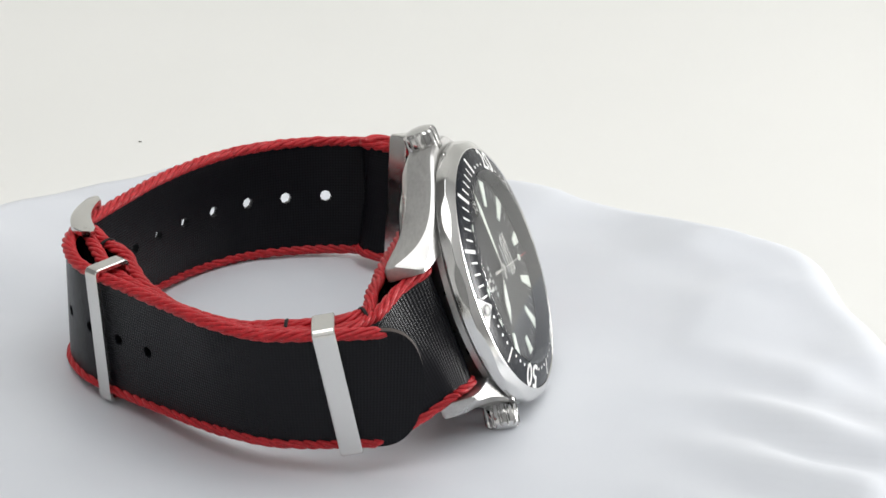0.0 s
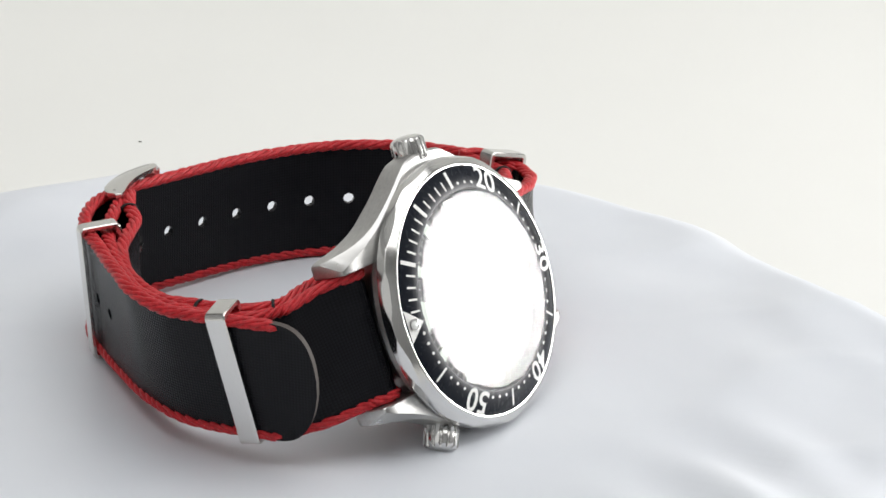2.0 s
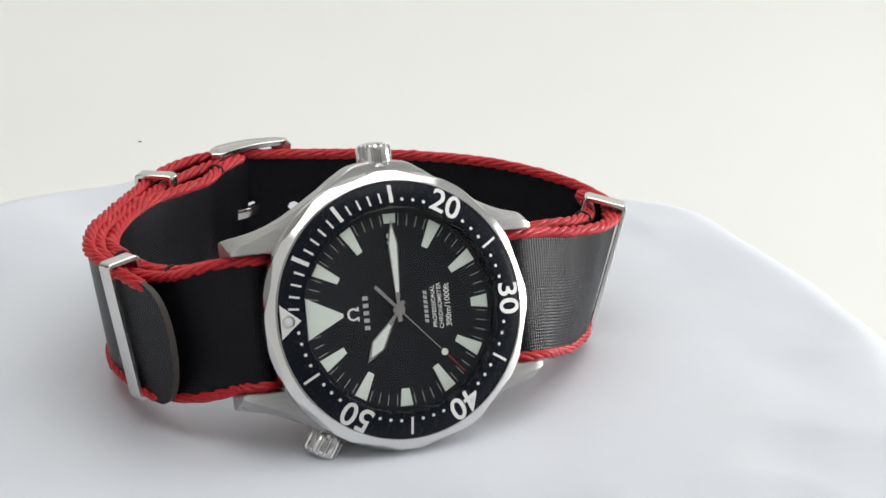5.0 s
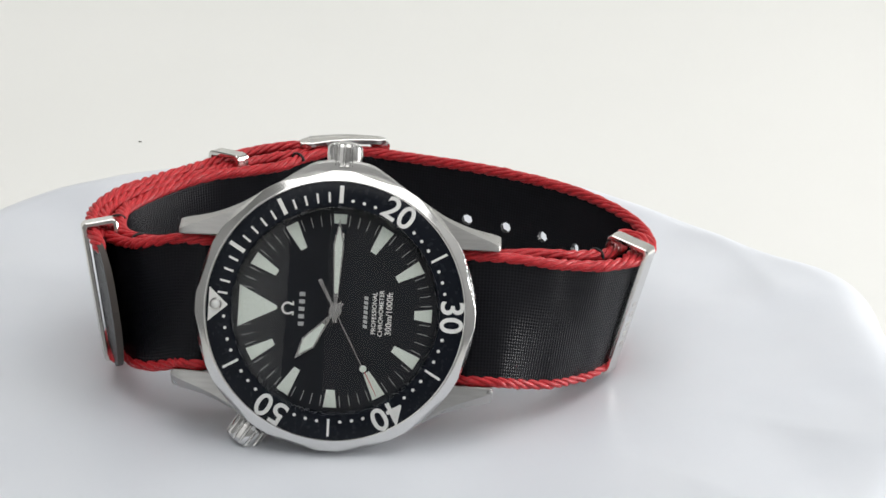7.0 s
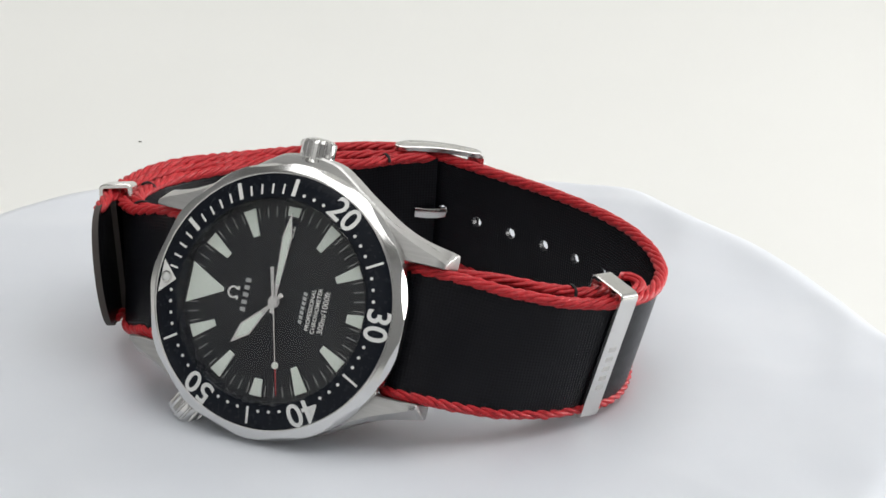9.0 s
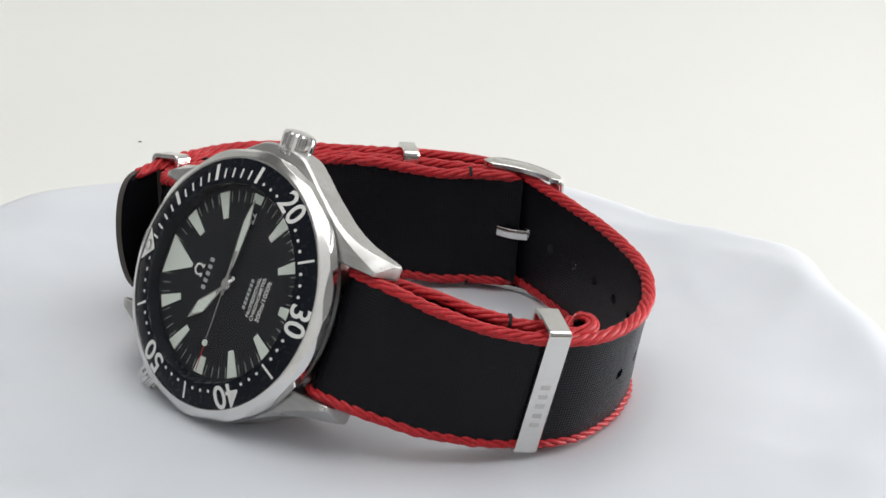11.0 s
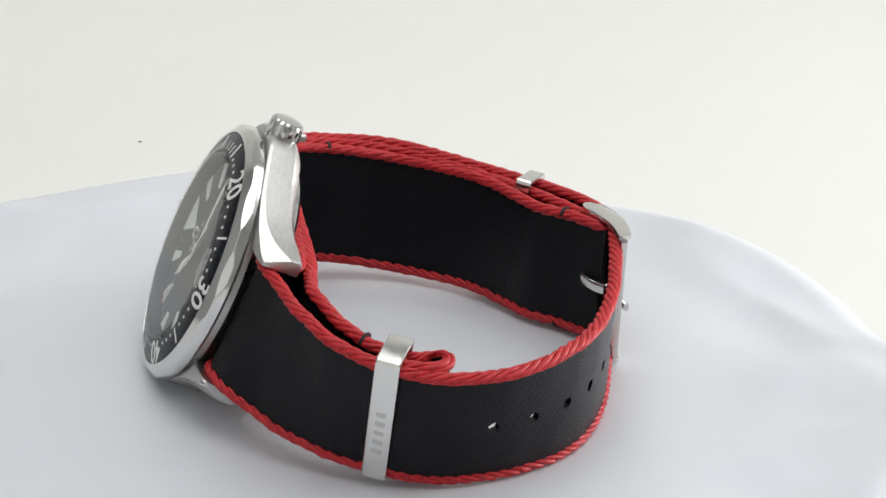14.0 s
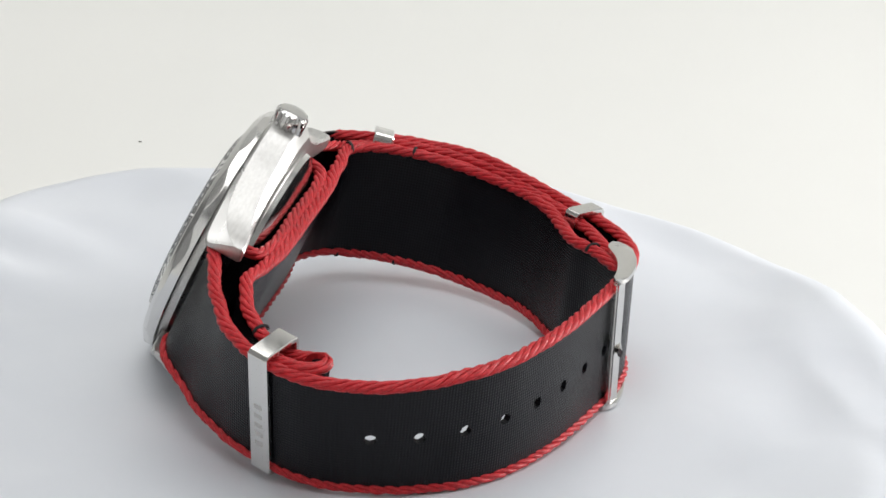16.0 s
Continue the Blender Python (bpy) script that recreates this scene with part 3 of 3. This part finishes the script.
def webbing(name, path, parent, label, half=9.2, thick=1.25, holes=(), round_tip=False, hole_r=0.85):
    """A woven strip along a path, with round holes through it and, if asked, a rounded end."""
    marks = set(np.arange(0, path.length, 0.8)) | {path.length}
    marks = {s for s in marks if all(abs(s - h) > 1.75 for h in holes)}
    for h in holes:
        marks |= {h - 1.5, h, h + 1.5}
    if round_tip:
        marks |= {path.length - d for d in (0.02, 0.08, 0.2, 0.4, 0.7, 1.1, 1.6, 2.2, 3.0)}
    us = sorted(marks)
    vs = [-1.0, -0.55, -1.5 / half, 0.0, 1.5 / half, 0.55, 1.0]
    bm = bmesh.new()
    uv = bm.loops.layers.uv.new("UVMap")
    sheet = {}

    def width(s):
        d = path.length - s
        if not round_tip or d > 9:
            return half
        full = half + 0.7 * min(1.0, (9 - d) / 2)
        return full if d >= 7 else full * max(0.02, 1 - (1 - d / 7) ** 2.8) ** 0.5

    flat = {}

    def place(s, v, side):
        c, t, w, n = path.at(s)
        k = 1 - 0.10 * abs(v / half) ** 6
        vert = bm.verts.new(c + w * v + n * (side * thick / 2 * k))
        flat[vert] = (s, v)
        return vert

    def face(*vv):
        f = bm.faces.new(vv)
        for lp in f.loops:
            lp[uv].uv = flat[lp.vert]
        return f

    for side in (1, -1):
        for i, s in enumerate(us):
            for j, v in enumerate(vs):
                sheet[side, i, j] = place(s, v * width(s), side)
        skip = set()
        for h in holes:
            i = us.index(h)
            ring = []
            for k in range(8):
                a = math.tau * k / 8
                ring.append(place(h + hole_r * math.cos(a), hole_r * math.sin(a), side))
            border = [sheet[side, i + 1, 3], sheet[side, i + 1, 4], sheet[side, i, 4], sheet[side, i - 1, 4], sheet[side, i - 1, 3], sheet[side, i - 1, 2], sheet[side, i, 2], sheet[side, i + 1, 2]]
            for k in range(8):
                face(border[k], border[(k + 1) % 8], ring[(k + 1) % 8], ring[k])
            sheet["ring", h, side] = ring
            skip |= {(i - 1, 2), (i - 1, 3), (i, 2), (i, 3)}
        for i in range(len(us) - 1):
            for j in range(len(vs) - 1):
                if (i, j) not in skip:
                    face(sheet[side, i, j], sheet[side, i + 1, j], sheet[side, i + 1, j + 1], sheet[side, i, j + 1])
    for h in holes:
        a, b = sheet["ring", h, 1], sheet["ring", h, -1]
        for k in range(8):
            face(a[k], a[(k + 1) % 8], b[(k + 1) % 8], b[k])
    last = len(us) - 1
    sealed = []
    for i in range(last):
        for j in (0, len(vs) - 1):
            f = face(sheet[1, i, j], sheet[1, i + 1, j], sheet[-1, i + 1, j], sheet[-1, i, j])
            if round_tip and path.length - us[i] < 8:
                sealed.append(f)
    for i in (0, last):
        for j in range(len(vs) - 1):
            sealed.append(face(sheet[1, i, j], sheet[1, i, j + 1], sheet[-1, i, j + 1], sheet[-1, i, j]))
    for f in sealed:
        f.material_index = 1
    return part(name, bm, [WEB, SEALED], parent, label, smooth=40)


def edging(path, parent, s0, s1, sign, half=9.3, strands=5, pitch=11.0):
    """A thick flattened red cord, twisted of a few silky strands, along one edge of a strip."""
    bm = bmesh.new()
    steps = int((s1 - s0) / 0.3)
    for k in range(strands):
        rows = []
        for i in range(steps + 1):
            s = s0 + (s1 - s0) * i / steps
            wob = 0.14 * noise.noise(Vector((s * 0.5, k * 3.0, sign)))
            a = math.tau * (s / pitch + k / strands) + 0.5 * noise.noise(Vector((s * 0.22, 7.0, sign)))
            c, t, w, n = path.at(s)
            thin = min(1.0, 0.3 + (s1 - s) / 2.5, 0.3 + (s - s0) / 2.5)
            mid = c + w * sign * (half + 0.5 * wob - 0.3 * (1 - thin)) + n * (0.66 * thin * math.cos(a)) + w * (sign * 0.46 * thin * math.sin(a))
            u = n * math.cos(a) + w * (sign * math.sin(a))
            v = w * (sign * math.cos(a)) - n * math.sin(a)
            r = (0.44 + 0.8 * wob) * thin
            rows.append([mid + u * (1.02 * r * math.cos(b)) + v * (0.96 * r * math.sin(b)) for b in [math.tau * j / 8 for j in range(8)]])
        rings(bm, rows)
    return part("edging", bm, CORD, parent, "twisted red cord edging", smooth=70)


CASE_W = (AX.x / AX.z, AX.y / AX.z)


def cs(y, z):
    return (*on_case(0, y, z), *CASE_W)


LONG = Path([
    (-41.0, 5.4, 10.3, -0.04, 0.0), (-39.6, 2.4, 10.4, -0.04, 0.0), (-37.6, -1.5, 10.4, -0.04, 0.0), (-34.2, -6.0, 10.4, -0.04, 0.0), (-32.6, -11.0, 10.4, -0.05, -0.02), (-29.4, -18.6, 10.8, -0.08, -0.06),
    (-24, -25.6, 10.9, -0.1, -0.1), (-16, -31.7, 11.5, -0.12, -0.12), (-8, -35.0, 12.3, -0.14, -0.12), (-1, -36.2, 13.0, -0.18, -0.12), (6.0, -33.6, 14.2, -0.28, -0.04),
    cs(23.6, -7.6), cs(20.2, -5.6), cs(17.9, -7.2), cs(17.5, -11.2), cs(13.5, -12.6), cs(0, -12.7), cs(-13.5, -12.6), cs(-17.5, -11.2), cs(-17.9, -7.2), cs(-20.2, -5.6), cs(-24.5, -6.6),
    (20.4, 27.2, 14.0, -0.2, 0.16), (16.3, 35.0, 12.2, -0.06, 0.22), (10.6, 41.2, 11.0, 0.02, 0.25), (3.7, 44.8, 10.0, 0.03, 0.25), (-4.8, 45.6, 9.6, 0.0, 0.25), (-11.7, 44.2, 9.5, -0.02, 0.2),
    (-18.5, 41.2, 9.5, -0.03, 0.12), (-24.0, 36.9, 9.5, -0.03, 0.08), (-28.6, 31.5, 9.6, -0.03, 0.04), (-32.6, 25.5, 9.7, -0.03, 0.02), (-36.2, 18.7, 9.8, -0.02, 0.02), (-40.3, 10.3, 10.0, -0.02, 0.0),
    (-42.9, 3.5, 10.3, -0.02, 0.0), (-43.3, -3.0, 10.4, -0.03, 0.0),
    (-40.6, -10.4, 10.5, -0.05, -0.03), (-33.5, -18.8, 11.2, -0.06, -0.06), (-26.0, -26.8, 12.0, -0.08, -0.1), (-18.6, -33.8, 12.7, -0.12, -0.14), (-12, -37.2, 12.8, -0.14, -0.15), (-4.6, -38.4, 13.4, -0.17, -0.14),
    (2, -38.4, 13.8, -0.18, -0.14), (11.0, -37.6, 14.0, -0.2, -0.14)])
FOLD = Path([
    (-41.6, 4.8, 10.4, -0.03, 0.0), (-40.8, 2.0, 10.4, -0.03, 0.0), (-38.6, -5.0, 10.4, -0.04, 0.0), (-36.4, -10.6, 10.4, -0.05, -0.03), (-31.2, -18.4, 10.8, -0.07, -0.06),
    (-25.0, -26.2, 11.4, -0.09, -0.1), (-18.6, -32.4, 12.0, -0.12, -0.12), (-12, -35.7, 12.5, -0.14, -0.13), (-5.5, -37.2, 13.0, -0.16, -0.13), (0.5, -37.6, 13.5, -0.18, -0.13)])
SHORT = Path([
    (-19.0, -30.5, 11.3, -0.11, -0.11), (-14.5, -32.6, 11.7, -0.12, -0.12), (-9.5, -33.7, 12.5, -0.13, -0.12), (-2, -34.3, 13.4, -0.17, -0.12), (4.0, -32.2, 14.0, -0.26, -0.04), cs(21.0, -13.6), cs(14, -14.2), cs(0, -14.3), cs(-14, -14.2), cs(-21.0, -13.4),
    (16.6, 24.5, 14.2, -0.24, 0.14), (14.3, 30.6, 13.0, -0.1, 0.2), (10.6, 35.8, 11.8, 0.0, 0.24), (6.0, 39.2, 11.0, 0.02, 0.25),
    (3.2, 41.0, 11.0, 0.02, 0.25), (2.4, 42.4, 11.0, 0.02, 0.25), (4.0, 43.4, 11.0, 0.02, 0.25), (7.2, 42.0, 11.0, 0.02, 0.25), (12.5, 38.4, 11.4, 0.0, 0.24)])

MID = LONG.length * 0.45
HOLE_FIRST = LONG.near(-4.8, 45.4, MID, LONG.length * 0.8)
HOLES = [HOLE_FIRST + 7.05 * i for i in range(14)]
STRAP = webbing("strap", LONG, WATCH, "long black ribbed nylon band with a row of punched holes", holes=HOLES, round_tip=True, thick=1.05, hole_r=0.95)
STRAP_SHORT = webbing("strap", SHORT, WATCH, "short black nylon band behind the case")
STRAP_FOLD = webbing("strap_fold", FOLD, WATCH, "folded black nylon band end sewn behind the buckle")
for sign in (1, -1):
    edging(LONG, STRAP, 0.3, LONG.length - 5.2, sign)
    edging(SHORT, STRAP_SHORT, 0.5, SHORT.length - 0.3, sign)
    edging(FOLD, STRAP_FOLD, 0.3, FOLD.length - 0.3, sign)


def frame_at(path, s, shift=0.0):
    """Pose at a place on a band: x along it, y outward, z across its width."""
    c, t, w, n = path.at(s)
    out = -n if n.dot(Vector((c.x, c.y, 0))) < 0 else n
    m = Matrix((t, out, w)).transposed().to_4x4()
    if m.determinant() < 0:
        m = Matrix((-t, out, w)).transposed().to_4x4()
    return Matrix.Translation(c + out * shift) @ m


def keeper(m, deep, tall, wide, bar, label, y0=0.0):
    """A flat steel loop round the band: deep outward, tall across the band."""
    bm = bmesh.new()
    n = 6
    hx, hz = deep / 2, tall / 2

    def loop(dx, dz, r):
        pts = []
        for cx, cz, a0 in ((dx - r, dz - r, 0), (-dx + r, dz - r, 90), (-dx + r, -dz + r, 180), (dx - r, -dz + r, 270)):
            for k in range(n + 1):
                a = radians(a0 + 90 * k / n)
                pts.append((cx + r * math.cos(a), cz + r * math.sin(a)))
        return pts
    outer, inner = loop(hx + bar, hz + bar, 0.9), loop(hx, hz, 0.3)
    soft_o, soft_i = loop(hx + bar - 0.15, hz + bar - 0.15, 0.8), loop(hx + 0.1, hz + 0.1, 0.35)
    skin = []
    for pts, x in ((inner, -wide / 2 + 0.1), (soft_i, -wide / 2), (soft_o, -wide / 2), (outer, -wide / 2 + 0.18), (outer, wide / 2 - 0.18), (soft_o, wide / 2), (soft_i, wide / 2), (inner, wide / 2 - 0.1)):
        skin.append([(x, p[0] + y0, p[1]) for p in pts])
    made = rings(bm, skin, True, (False, False))
    for i in range(len(made[0])):
        j = (i + 1) % len(made[0])
        bm.faces.new((made[-1][i], made[-1][j], made[0][j], made[0][i]))
    bmesh.ops.transform(bm, matrix=m, verts=bm.verts)
    return part("keeper", bm, CHROME, WATCH, label, smooth=30)


KA = frame_at(LONG, LONG.near(-1.5, -38.6, LONG.length * 0.8)) @ pose(0, 0, 0, 0, 9, 0)
keeper(KA, 4.0, 20.4, 3.3, 0.75, "flat steel keeper loop", y0=-1.1)
KB = frame_at(LONG, LONG.near(-36.9, -15.4, LONG.length * 0.7))
keeper(KB, 5.0, 20.4, 2.7, 0.75, "narrow steel keeper loop", y0=-1.5)
KD_S = LONG.near(10.5, 41.3, MID, LONG.length * 0.8)
KD = frame_at(LONG, KD_S) @ pose(0, 0, 0.4)
kd = keeper(KD, 5.6, 20.6, 3.6, 0.75, "flat steel keeper loop with worn engraving", y0=-2.05)
bm = bmesh.new()
for i in range(5):
    box(bm, KD @ pose(0, 1.51, -5.4 + 1.7 * i), 1.5, 0.03, 0.8)
part("engraving", bm, ENGRAVED, kd, "row of faint engraved bars", smooth=0)


def stitch(path, s, out=0.0):
    """A black thread bar sewn over both edges of a strip."""
    for sign in (1, -1):
        m = frame_at(path, s)
        bm = bmesh.new()
        rows = []
        for i in range(13):
            a = math.pi * i / 12
            rows.append([])
            for k in range(6):
                b = math.tau * k / 6
                r = 1.0 + 0.22 * math.cos(b)
                rows[-1].append(m @ Vector((0.28 * math.sin(b), 1.25 * r * math.cos(a) + out, sign * (9.25 + 0.98 * r * math.sin(a)))))
        rings(bm, rows)
        part("stitch", bm, RUBBER, STRAP, "black thread stitching", smooth=60)


stitch(SHORT, SHORT.near(2.6, -33.0, 0, 34), 0.4)
stitch(SHORT, SHORT.near(-7.6, -33.6, 0, 34), 0.4)
stitch(LONG, LONG.near(-37.3, -2.2, 0, 60), 0.2)
stitch(SHORT, SHORT.near(12.4, 34.6, SHORT.length * 0.6, SHORT.length * 0.85), -0.2)


def buckle():
    """A curved frame with two side rails, a front bar and a tongue."""
    base = new("buckle")
    base.parent = WATCH
    base["label"] = "polished steel pin buckle with curved side rails"
    top = LONG.length * 0.55
    s_front, s_pin = LONG.near(-40.2, 11.6, top), LONG.near(-43.0, 0.5, top)
    for sign in (1, -1):
        bm = bmesh.new()
        rows = []
        for i in range(15):
            u = i / 14
            w = Vector((-0.03, 0, 1)).normalized()
            along = Vector((0.03, 1, 0)).normalized()
            out = along.cross(w)
            out = out if out.x < 0 else -out
            deep = (2.0 - 1.0 * u) * min(1.0, 0.35 + 6 * u, 0.5 + 8 * (1 - u))
            c = Vector((-40.7, -1.6, 10.5)) + along * (14.6 * u) + out * (1.5 * math.sin(math.pi * u) + 0.3 * u) + w * sign * 10.55
            ring = [(deep, 0.35), (deep - 0.2, 0.5), (-deep + 0.2, 0.5), (-deep, 0.35), (-deep, -0.35), (-deep + 0.2, -0.5), (deep - 0.2, -0.5), (deep, -0.35)]
            rows.append([c + out * p[0] + w * p[1] for p in ring])
        rings(bm, rows)
        rail = part("rail", bm, CHROME, base, smooth=40)
        bm = bmesh.new()
        p = Vector((-40.9, -0.2, 10.5)) + Vector((-0.03, 0, 1)) * sign * 11.06
        bmesh.ops.create_cone(bm, cap_ends=True, segments=14, radius1=0.32, radius2=0.32, depth=0.06, matrix=Matrix.Translation(p))
        part("pin_end", bm, ENGRAVED, rail, "dark end of the pivot pin")
    bm = bmesh.new()
    m = frame_at(LONG, s_front)
    box(bm, m @ pose(0.0, 1.3, 0.3), 3.3, 0.9, 21.6, 0.3)
    part("front_bar", bm, CHROME, base)
    bm = bmesh.new()
    bmesh.ops.create_cone(bm, cap_ends=True, segments=14, radius1=0.6, radius2=0.6, depth=21.6, matrix=pose(-40.9, -0.2, 10.5))
    part("pivot_pin", bm, CHROME, base)
    bm = bmesh.new()
    rows = []
    for i in range(13):
        u = i / 12
        c, t, w, n = LONG.at(s_pin - 0.6 + (s_front - s_pin - 0.2) * u)
        out = n if n.dot(Vector((c.x, c.y, 0))) > 0 else -n
        c = c + out * (-1.5 + 4.0 * u ** 1.5) - w * 0.6
        rows.append([c + out * (0.45 * math.cos(b)) + w * (0.75 * math.sin(b)) for b in [math.tau * k / 10 for k in range(10)]])
    rings(bm, rows)
    part("tongue", bm, CHROME, base, "rounded steel tongue")
    bm = bmesh.new()
    rows = []
    for i in range(9):
        u = i / 8
        c = Vector((-39.0, 2.4, 10.3)).lerp(Vector((-40.7, 7.4, 10.1)), u) + Vector((0.45, 0.16, 0)) * math.sin(math.pi * u)
        rows.append([c + Vector((0.92, 0.36, 0)) * p + Vector((0, 0, 1)) * q for p, q in ((0.3, 0.85), (0.4, 0.7), (0.4, -0.7), (0.3, -0.85), (-0.3, -0.85), (-0.4, -0.7), (-0.4, 0.7), (-0.3, 0.85))])
    rings(bm, rows)
    part("tongue_root", bm, CHROME, base, "bright curved tongue root inside the band")


buckle()

def motions():
    times = [0.5 * i for i in range(33)]
    for ob in (WATCH, CLOTH, TURNTABLE):
        walk(ob, [(t, pose(0, 0, 0, 0, 0, -SPIN * t - GAIN * t * t)) for t in times])
    walk(SECOND, [(t, CASE @ pose(0, 0, 0, 0, 0, -6 * (31.9 + 1.18 * t))) for t in times])


motions()
